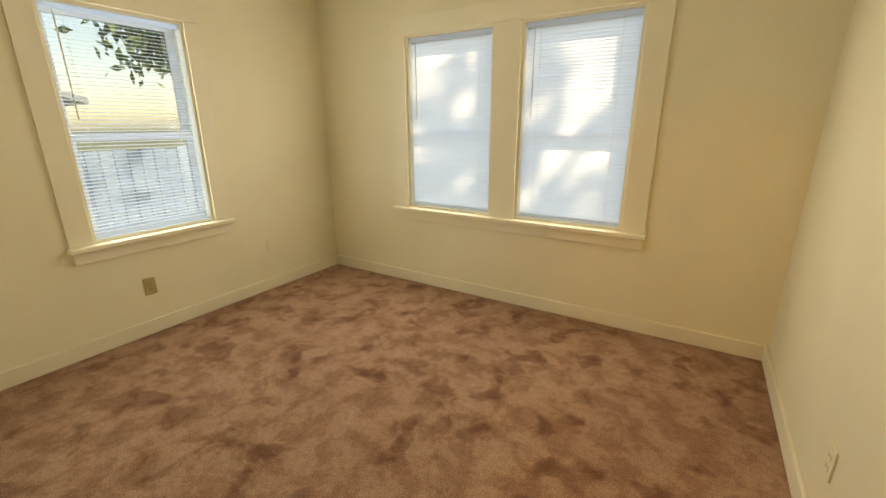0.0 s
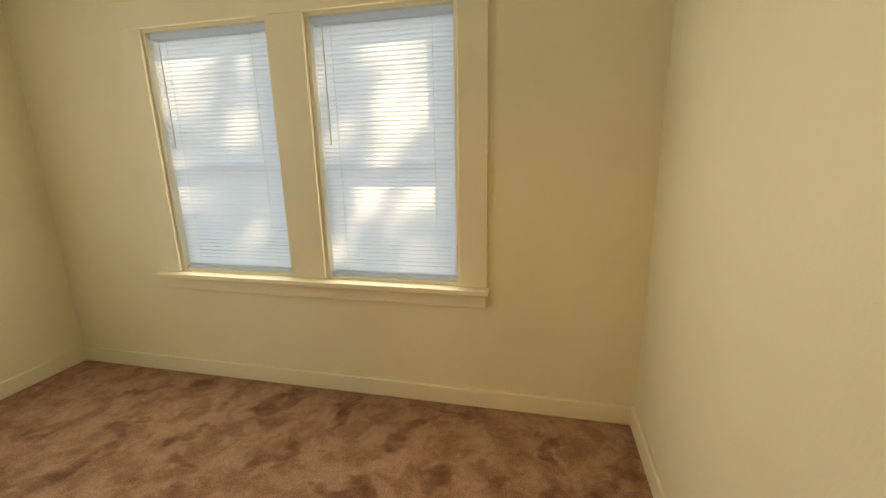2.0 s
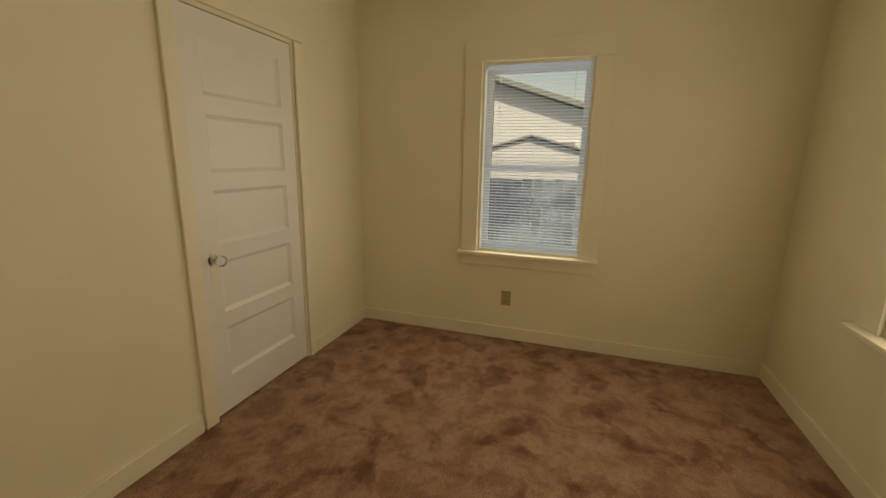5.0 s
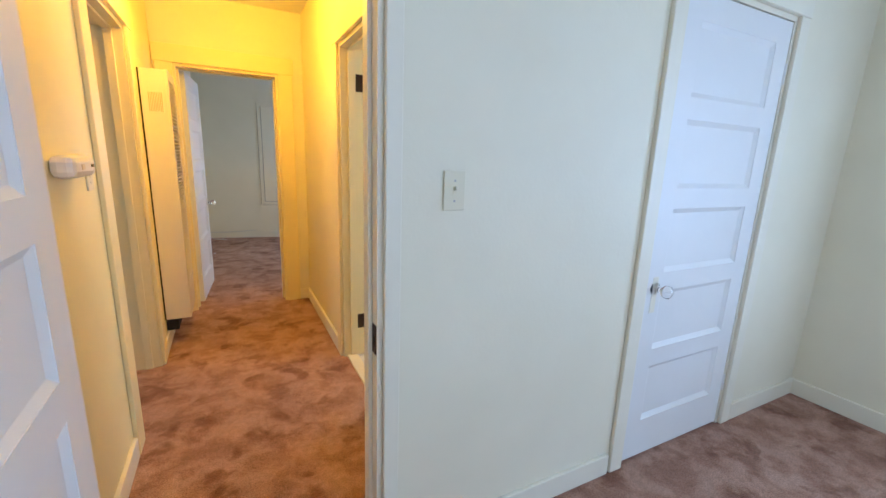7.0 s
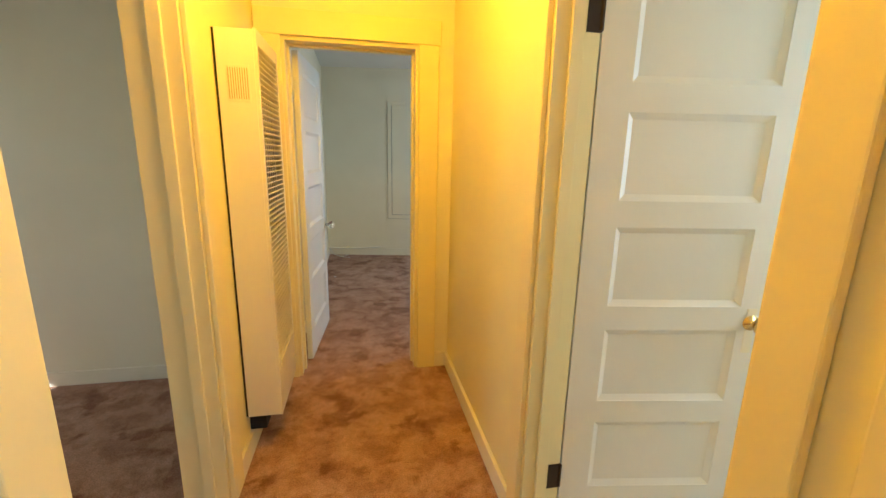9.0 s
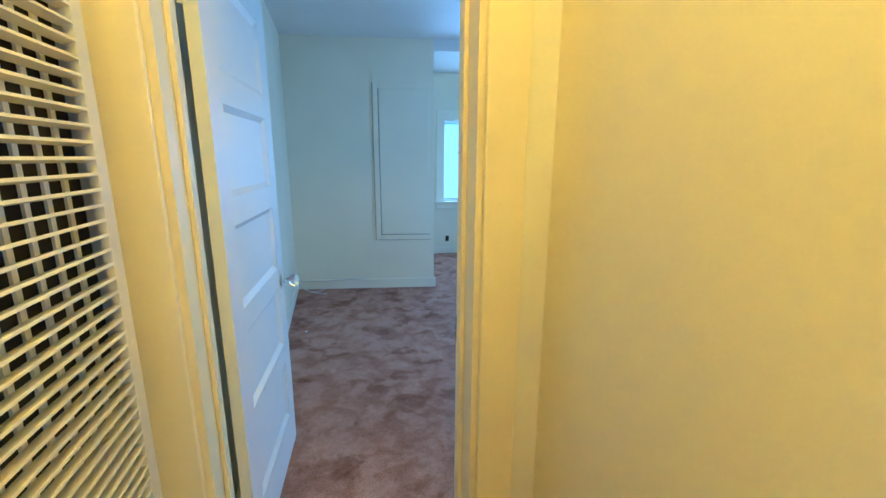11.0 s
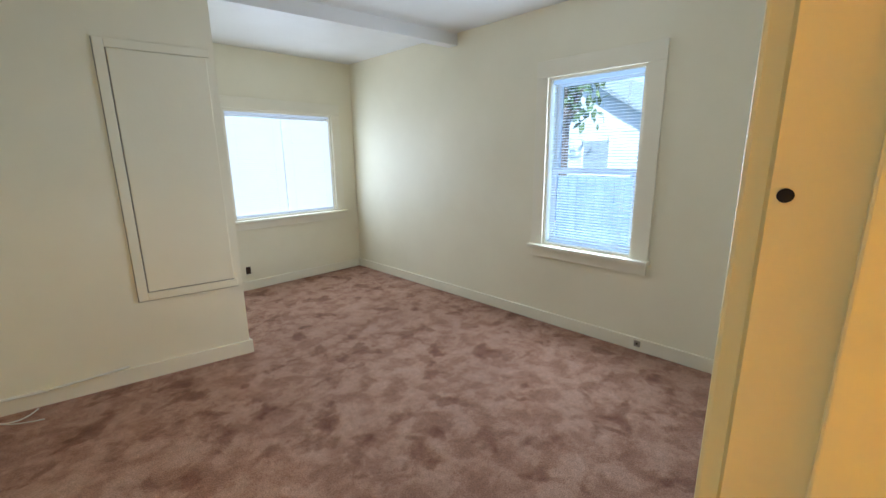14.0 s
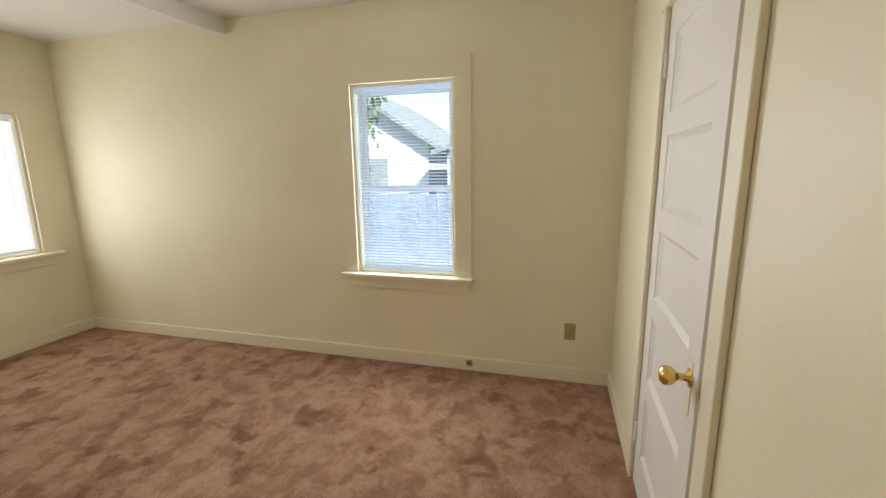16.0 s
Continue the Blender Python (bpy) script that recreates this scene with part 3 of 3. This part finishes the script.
# ---- wall heater in the hall ----
HY0, HY1, HX0, HX1 = -5.50, -5.08, 3.362, HE - 0.001
heater = thing("wall_heater", pose(0, 0, 0), "tall cream enamelled gas wall heater with louvred front", "heater")
bm = box(HX0 + 0.012, HX1 - 0.008, HY1 - 0.006, HY1, 0.20, 1.84, 0.002)
# black strip added as the shadow line between casing and wall
part("gap_shade", box(HX1 - 0.0085, HX1, HY0 + 0.004, HY1 - 0.003, 0.20, 1.838), DARK, heater, "black strip painting in the shade behind the casing")
part("side_panel", bm, HEATER, heater)
part("side_panel", box(HX0 + 0.012, HX1, HY0, HY0 + 0.006, 0.20, 1.84, 0.002), HEATER, heater)
part("top_panel", box(HX0 + 0.012, HX1, HY0 + 0.006, HY1 - 0.006, 1.832, 1.84), HEATER, heater)
# underside coloured black to carry the shade below the casing
part("bottom_panel", box(HX0 + 0.012, HX1, HY0 + 0.006, HY1 - 0.006, 0.20, 0.21), DARK, heater, "bottom panel with shade put into its black colour")
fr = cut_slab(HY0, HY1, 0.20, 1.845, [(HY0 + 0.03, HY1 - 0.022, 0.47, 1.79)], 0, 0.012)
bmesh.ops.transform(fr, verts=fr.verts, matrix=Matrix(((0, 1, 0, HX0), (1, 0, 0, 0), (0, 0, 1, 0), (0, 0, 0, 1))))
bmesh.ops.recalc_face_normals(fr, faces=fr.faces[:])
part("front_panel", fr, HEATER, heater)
# black box added so the inside reads as unlit
part("interior_shade", box(HX0 + 0.034, HX1 - 0.01, HY0 + 0.01, HY1 - 0.01, 0.45, 1.82), DARK, heater, "black box painting in the shade behind the louvres")
lou = None
for k in range(58):
    z = 0.482 + 0.0228 * k
    if lou is None:
        bm = box(-0.009, 0.009, HY0 + 0.028, HY1 - 0.02, -0.0022, 0.0022)
        bmesh.ops.transform(bm, verts=bm.verts, matrix=pose(0, 0, 0, 0, 14, 0))
        l = part("louvre", bm, HEATER, heater)
        lou = l.data
    else:
        l = new("louvre", lou)
        l.parent = heater
    l.location = (HX0 + 0.008, 0, z)
for k in range(8):
    y = HY0 + 0.06 + k * 0.043
    part("grille_rib", box(HX0 + 0.026, HX0 + 0.030, y - 0.005, y + 0.005, 0.47, 1.79), HEATER, heater)
vent = part("side_vent", box(3.395, 3.475, HY1, HY1 + 0.003, 1.575, 1.71, 0.001), HEATER, heater)
for k in range(9):
    x = 3.401 + k * 0.0085
    part("vent_slot", box(x, x + 0.0035, HY1 + 0.003, HY1 + 0.0036, 1.585, 1.70), TAN_PLATE, vent)
part("control_flap", box(HX0 - 0.006, HX0, HY0 + 0.03, HY1 - 0.04, 0.41, 0.455, 0.002), HEATER, heater)
# black block put in for the shadow between heater and floor
part("base_shade", box(HX0 + 0.085, HX1, HY0 + 0.05, HY1 - 0.05, 0.103, 0.20), DARK, heater, "black block standing in for the shade under the heater")


# ---- plates, switches and fittings ----
def plate(name, m, label, category, mat=PLATE, kind="outlet", w=0.07, h=0.115):
    """A wall plate in the frame m: x along the wall, -y into the room."""
    ob = thing(name, m, label, category)
    part("cover_plate", box(-w / 2, w / 2, -0.007, -0.0005, -h / 2, h / 2, 0.003), mat, ob)
    if kind == "outlet":
        for z in (-0.02, 0.02):
            s = part("socket", box(-0.016, 0.016, -0.009, -0.007, z - 0.014, z + 0.014, 0.002), mat, ob)
            for u in (-0.006, 0.006):
                part("slot", box(u - 0.0012, u + 0.0012, -0.0094, -0.009, z - 0.004, z + 0.006), DARK, s)
    elif kind == "switch":
        part("switch_surround", box(-0.006, 0.006, -0.0085, -0.007, -0.013, 0.013), mat, ob)
        bm = box(-0.0045, 0.0045, -0.022, -0.006, -0.005, 0.006, 0.002)
        bmesh.ops.transform(bm, verts=bm.verts, matrix=pose(0, 0, 0.003, -18))
        part("toggle", bm, mat, ob)
        for z in (-0.03, 0.03):
            part("screw", box(-0.003, 0.003, -0.0078, -0.007, z - 0.003, z + 0.003), STEEL, ob)
    elif kind == "jack":
        part("socket", box(-0.006, 0.006, -0.009, -0.007, -0.006, 0.006), DARK, ob)
    return ob


plate("wall_outlet", place("w", 0, -1.69, 0.33), "tan outlet plate under the window", "outlet", TAN_PLATE)
plate("wall_outlet", place("w", 0, -0.745, 0.385), "cream painted blank plate low on the wall", "wall plate", WALL, "none")
plate("wall_outlet", place("e", AE, -1.30, 0.325), "cream painted outlet low on the wall", "outlet", WALL)
plate("light_switch", place("s", AS, 2.475, 1.27), "ivory toggle switch beside the doorway", "light switch", PLATE, "switch", 0.072, 0.117)
plate("light_switch", place("e", HE, -3.776, 1.26), "ivory toggle switch in the hall", "light switch", PLATE, "switch", 0.072, 0.117)
plate("wall_outlet", place("w", XB, -6.223, 0.353), "tan outlet plate near the room corner", "outlet", TAN_PLATE)
plate("phone_jack", place("w", XB + 0.016, -6.898, 0.06), "small steel phone jack on the baseboard", "phone jack", STEEL, "jack", 0.045, 0.045)
plate("light_switch", place("n", YB, 2.36, 1.28), "cream painted switch between the two doors", "light switch", WALL, "switch")
plate("wall_outlet", place("s", YS, 1.44, 0.22), "dark old outlet under the alcove window", "outlet", BRONZE, "none", 0.05, 0.08)

# alarm in the hall
alarm = thing("gas_alarm", place("e", HE, -3.515, 1.298), "white plastic gas alarm on the hall wall", "alarm")
bm = box(-0.115, 0.115, -0.062, -0.0005, -0.034, 0.034, 0.02)
part("housing", bm, WHITE_PLASTIC, alarm, smooth=False)
for k in range(3):
    part("vent_slot", box(0.05 + k * 0.013, 0.058 + k * 0.013, -0.0625, -0.0618, -0.004, 0.006), DARK, alarm)
part("test_button", box(-0.05, -0.02, -0.064, -0.061, -0.008, 0.008, 0.002), PLATE, alarm)

# narrow cupboard door beside the bathroom
cup = thing("cupboard_door", place("w", HW), "cream painted narrow hall cupboard door with dark knob", "cupboard door")
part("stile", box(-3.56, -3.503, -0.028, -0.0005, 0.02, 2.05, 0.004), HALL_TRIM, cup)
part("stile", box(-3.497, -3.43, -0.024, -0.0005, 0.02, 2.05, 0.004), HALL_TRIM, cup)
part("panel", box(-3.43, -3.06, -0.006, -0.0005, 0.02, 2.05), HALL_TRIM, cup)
part("key_plate", box(-3.525, -3.49, -0.0305, -0.028, 0.68, 0.82, 0.001), WHITE_PLASTIC, cup)
part("keyhole", box(-3.511, -3.505, -0.0312, -0.0305, 0.72, 0.735), DARK, cup)
bm = lathe([(0.011, 0), (0.009, -0.026), (0.019, -0.034), (0.024, -0.046), (0.018, -0.058), (0.004, -0.062)], 18)
bmesh.ops.transform(bm, verts=bm.verts, matrix=pose(-3.508, -0.03, 0.785) @ Matrix.Diagonal((1.0, 0.6, 0.8, 1.0)))
part("knob", bm, BRONZE, cup, "dark oval knob", True)

# spring door stop on the bedroom baseboard
stop = thing("door_stop", pose(2.44, AS + 0.016, 0.05), "white coiled spring door stop on the baseboard", "door stop")
bm = lathe([(0.012, 0.0), (0.012, 0.006), (0.005, 0.008)] + [(0.0075 if k % 2 else 0.0055, 0.010 + k * 0.003) for k in range(20)] + [(0.009, 0.072), (0.009, 0.085), (0.005, 0.088)], 12)
part("spring", bm, WHITE_PLASTIC, stop, smooth=True)

# strike plates, mortises and holes in the jambs
for nm, x, y, sgn, z in (("strike_plate", A_DOOR[0] + 0.02, AS - 0.022, 1, 0.83), ("strike_plate", B_DOOR[0] + 0.02, YB + 0.022, 1, 0.83)):
    ob = thing(nm, pose(x, y, z), "worn dark strike plate in the door jamb", "strike plate")
    part("plate", cut_slab(-0.016, 0.016, -0.045, 0.045, [(-0.008, 0.008, -0.018, 0.012)], 0, 0.0025), BRONZE, ob)
    part("recess", box(-0.008, 0.008, 0.0, 0.0006, -0.018, 0.012), DARK, ob)
    ob.matrix_world = pose(x + 0.0001, y, z, 0, 0, 90) @ pose(0, -0.0025, 0)
for x, y, z, r in ((B_DOOR[0] + 0.0201, -5.947, 1.393, 0.0045),):
    bm = lathe([(r, 0), (r, 0.0012)], 14)
    ob = link("bore_hole", bm, DARK)
    ob.matrix_world = pose(x, y, z, 0, 0, -90)
    tagged(ob, "dark bored hole in the painted jamb", "hole")

# closed-off panel on the projecting wall
ang = math.degrees(math.atan(SKEW))
pm = pose(PX, breast_y(PX), 0, 0, 0, ang) @ pose(0, 0, 0, 0, 0, 180)
pan = thing("wall_panel", pm, "painted-over access panel with flat surround and open joints", "panel")
L0, L1 = -0.605, -0.03
bm = box(L0, L0 + 0.05, -0.014, -0.0005, 0.53, 2.09, 0.003)
part("surround", bm, WALL, pan)
part("surround", box(L0 + 0.05, L1, -0.014, -0.0005, 0.53, 0.58, 0.003), WALL, pan)
part("surround", box(L0 + 0.05, L1, -0.010, -0.0005, 2.04, 2.09, 0.003), WALL, pan)
part("infill_board", box(L0 + 0.058, L1 - 0.02, -0.012, -0.0005, 0.588, 2.035, 0.003), WALL, pan)
for q in ((L0 - 0.006, L0, 0.525, 2.09), (L0 + 0.05, L0 + 0.058, 0.58, 2.04), (L0 + 0.058, L1 - 0.02, 0.58, 0.588), (L0, L1, 0.524, 0.53)):
    part("joint", box(q[0], q[1], -0.0025, -0.0004, q[2], q[3]), GROOVE, pan, "shadowed open joint")


# ---- cables and litter ----
def tube(name, pts, r, mat, label, category, parent=None):
    cu = bpy.data.curves.new(name, "CURVE")
    cu.dimensions, cu.bevel_depth, cu.bevel_resolution = "3D", r, 3
    sp = cu.splines.new("NURBS")
    sp.points.add(len(pts) - 1)
    for p, c in zip(sp.points, pts):
        p.co = (*c, 1)
    sp.use_endpoint_u, sp.order_u = True, 3
    cu.materials.append(mat)
    ob = new(name, cu)
    return tagged(ob, label, category)


def by(x, d):
    return breast_y(x) + d


tube("phone_cable", [(3.42, by(3.42, 0.024), 0.10), (3.2, by(3.2, 0.022), 0.092), (3.0, by(3.0, 0.022), 0.10), (2.80, by(2.8, 0.022), 0.115), (2.72, by(2.72, 0.012), 0.12)], 0.007, CABLE, "painted cable stapled along the baseboard", "cable")
tube("phone_cable", [(3.43, by(3.43, 0.03), 0.10), (3.40, by(3.4, 0.06), 0.03), (3.30, by(3.3, 0.14), 0.006), (3.20, by(3.2, 0.12), 0.006), (3.16, by(3.16, 0.07), 0.02)], 0.004, CABLE, "loose white cable end curled on the carpet", "cable")
tube("phone_cable", [(3.42, by(3.42, 0.03), 0.09), (3.37, by(3.37, 0.08), 0.02), (3.26, by(3.26, 0.18), 0.006), (3.14, by(3.14, 0.20), 0.006)], 0.0035, CABLE, "loose white cable end curled on the carpet", "cable")
bm = bmesh.new()
bmesh.ops.create_icosphere(bm, subdivisions=1, radius=0.011)
for v in bm.verts:
    v.co *= random.uniform(0.7, 1.2)
    v.co.z *= 0.5
crumb = link("paper_scrap", bm, WHITE_PLASTIC)
crumb.matrix_world = pose(3.293, -8.021, 0.004)
tagged(crumb, "tiny crumpled white scrap on the carpet", "litter")

# hall ceiling lamp
cl = thing("ceiling_light", pose(2.98, -4.55, H), "plain round porcelain lamp base on the hall ceiling", "ceiling light")
bm = lathe([(0.06, 0), (0.06, 0.02), (0.03, 0.04), (0.025, 0.055)], 24)
bmesh.ops.transform(bm, verts=bm.verts, matrix=pose(0, 0, 0, -90))
part("lamp_base", bm, WHITE_PLASTIC, cl, smooth=True)


# ---- outdoors ----
bm = bmesh.new()
bmesh.ops.create_grid(bm, x_segments=2, y_segments=2, size=400)
g = link("ground", bm, GRASS)
g.matrix_world = pose(0, 0, -0.55)
tagged(g, "dry patchy lawn around the house", "ground", kind="structure")

fence = thing("fence", pose(-3.2, 0, -0.55), "weathered board fence along the yard, blue haze put into its colour", "fence")
board = None
for k in range(150):
    y = -16 + k * 0.15
    if board is None:
        o = part("board", box(-0.012, 0.012, 0.004, 0.146, 0.0, 1.63, 0.003), FENCE, fence)
        board = o.data
    else:
        o = new("board", board)
        o.parent = fence
    o.location = (random.uniform(-0.004, 0.004), y, random.uniform(-0.015, 0.015))
for z in (0.35, 1.25):
    part("rail", box(-0.05, -0.014, -16, 6.5, z, z + 0.09), FENCE, fence)


def house(name, x0, x1, y0, y1, eave, ridge, label, category="house", windows=True, over=0.4):
    ob = thing(name, pose(0, 0, 0), label, category)
    bm = bmesh.new()
    ym = (y0 + y1) / 2
    a = [bm.verts.new(c) for c in ((x1, y0, -0.55), (x1, y1, -0.55), (x1, y1, eave), (x1, ym, ridge), (x1, y0, eave))]
    b = [bm.verts.new(c) for c in ((x0, y0, -0.55), (x0, y1, -0.55), (x0, y1, eave), (x0, ym, ridge), (x0, y0, eave))]
    bm.faces.new(a)
    bm.faces.new(b[::-1])
    for k in range(5):
        n = (k + 1) % 5
        bm.faces.new([a[k], b[k], b[n], a[n]])
    bmesh.ops.recalc_face_normals(bm, faces=bm.faces[:])
    part("wall", bm, SIDING, ob)
    for s in (-1, 1):
        bm = bmesh.new()
        w = (y1 - y0) / 2 + over
        drop = (ridge - eave) / ((y1 - y0) / 2) * w
        pts = [(x1 + over, ym, ridge + 0.03), (x0 - over, ym, ridge + 0.03), (x0 - over, ym + s * w, ridge - drop + 0.03), (x1 + over, ym + s * w, ridge - drop + 0.03)]
        lo = [bm.verts.new(p) for p in pts]
        hi = [bm.verts.new((p[0], p[1], p[2] + over * 0.35)) for p in pts]
        bm.faces.new(lo)
        bm.faces.new(hi[::-1])
        for k in range(4):
            n = (k + 1) % 4
            bm.faces.new([lo[k], hi[k], hi[n], lo[n]])
        bmesh.ops.recalc_face_normals(bm, faces=bm.faces[:])
        part("roof", bm, ROOF, ob)
    n = int((eave + 0.55) / 0.2)
    for k in range(n):
        z = -0.5 + k * 0.2
        part("siding_board", box(x1, x1 + 0.018, y0, y1, z, z + 0.19), SIDING, ob)
    for yc in (y0 + (y1 - y0) * 0.3, y0 + (y1 - y0) * 0.72) if windows else ():
        w = part("window", box(x1 + 0.018, x1 + 0.05, yc - 0.5, yc + 0.5, 0.7, 1.9, 0.01), VINYL, ob)
        part("pane", box(x1 + 0.05, x1 + 0.054, yc - 0.43, yc + 0.43, 0.77, 1.83), ROOF, w)
    return ob


house("garden_shed", -8.6, -6.5, -3.7, -1.0, 1.45, 1.82, "small pale shed with a low gable roof behind the fence", "shed", False, 0.12)
house("neighbour_house", -17, -9.5, -9.5, 1.0, 1.95, 3.62, "pale sided neighbouring house with a low gable roof")
house("neighbour_house", -18, -10.5, -17.0, -10.4, 2.3, 4.4, "pale sided neighbouring house with a steeper roof")


def tree(m, height, spread, seed, label, n=900, leaf=0.13, low=0.45):
    rnd = random.Random(seed)
    ob = thing("tree", m, label, "tree")
    bm = bmesh.new()

    def limb(a, b, r0, r1):
        d = (b - a).normalized()
        u = d.orthogonal().normalized()
        w = d.cross(u)
        rings = [[bm.verts.new(c + r * (math.cos(k * math.pi / 4) * u + math.sin(k * math.pi / 4) * w)) for k in range(8)] for c, r in ((a, r0), (b, r1))]
        for k in range(8):
            bm.faces.new([rings[0][k], rings[0][(k + 1) % 8], rings[1][(k + 1) % 8], rings[1][k]])

    top = Vector((rnd.uniform(-0.3, 0.3), rnd.uniform(-0.3, 0.3), height * 0.55))
    limb(Vector((0, 0, 0)), top, height * 0.035, height * 0.022)
    tips = []
    for k in range(16):
        a = rnd.uniform(0, 6.283)
        e = Vector((math.cos(a) * spread * rnd.uniform(0.3, 1), math.sin(a) * spread * rnd.uniform(0.3, 1), height * rnd.uniform(low, 1.0)))
        s = top * rnd.uniform(0.7, 1.0)
        mid = s.lerp(e, 0.55) + Vector((0, 0, height * 0.05))
        limb(s, mid, height * 0.012, height * 0.008)
        limb(mid, e, height * 0.008, height * 0.003)
        tips += [mid, e, s.lerp(mid, 0.7)]
    part("trunk", bm, BARK, ob)
    verts, faces = [], []
    for _ in range(n):
        c = rnd.choice(tips) + Vector((rnd.gauss(0, 0.18), rnd.gauss(0, 0.18), rnd.gauss(0, 0.14))) * spread
        q = Euler((rnd.uniform(0, 6.3), rnd.uniform(0, 6.3), rnd.uniform(0, 6.3))).to_matrix()
        s = leaf * rnd.uniform(0.6, 1.4)
        k = len(verts)
        verts += [tuple(c + q @ Vector(p)) for p in ((-s, 0, 0), (0, -s * 0.45, s * 0.1), (s, 0, 0), (0, s * 0.45, s * 0.1))]
        faces.append((k, k + 1, k + 2, k + 3))
    me = bpy.data.meshes.new("crown")
    me.from_pydata(verts, [], faces)
    me.materials.append(LEAF)
    cr = new("crown", me)
    cr.parent = ob
    return ob


tree(pose(-13.5, 6.5, -0.55), 9.0, 3.4, 3, "leafy green tree behind the neighbouring house", 2600, 0.2)
tree(pose(-21, 10, -0.55), 11.0, 4.6, 8, "leafy green tree behind the neighbouring house", 3200, 0.26)
tree(pose(-19, -9.5, -0.55), 10.0, 2.6, 21, "leafy green tree behind the neighbouring house", 2200, 0.24)
tree(pose(-7.0, -11.6, -0.55), 6.0, 1.6, 5, "slender leafy tree beside the fence", 900, 0.13)
tree(pose(11.2, 8.6, -0.55), 14.5, 3.6, 11, "tall leafy tree shading the bedroom windows", 6500, 0.2, 0.5)
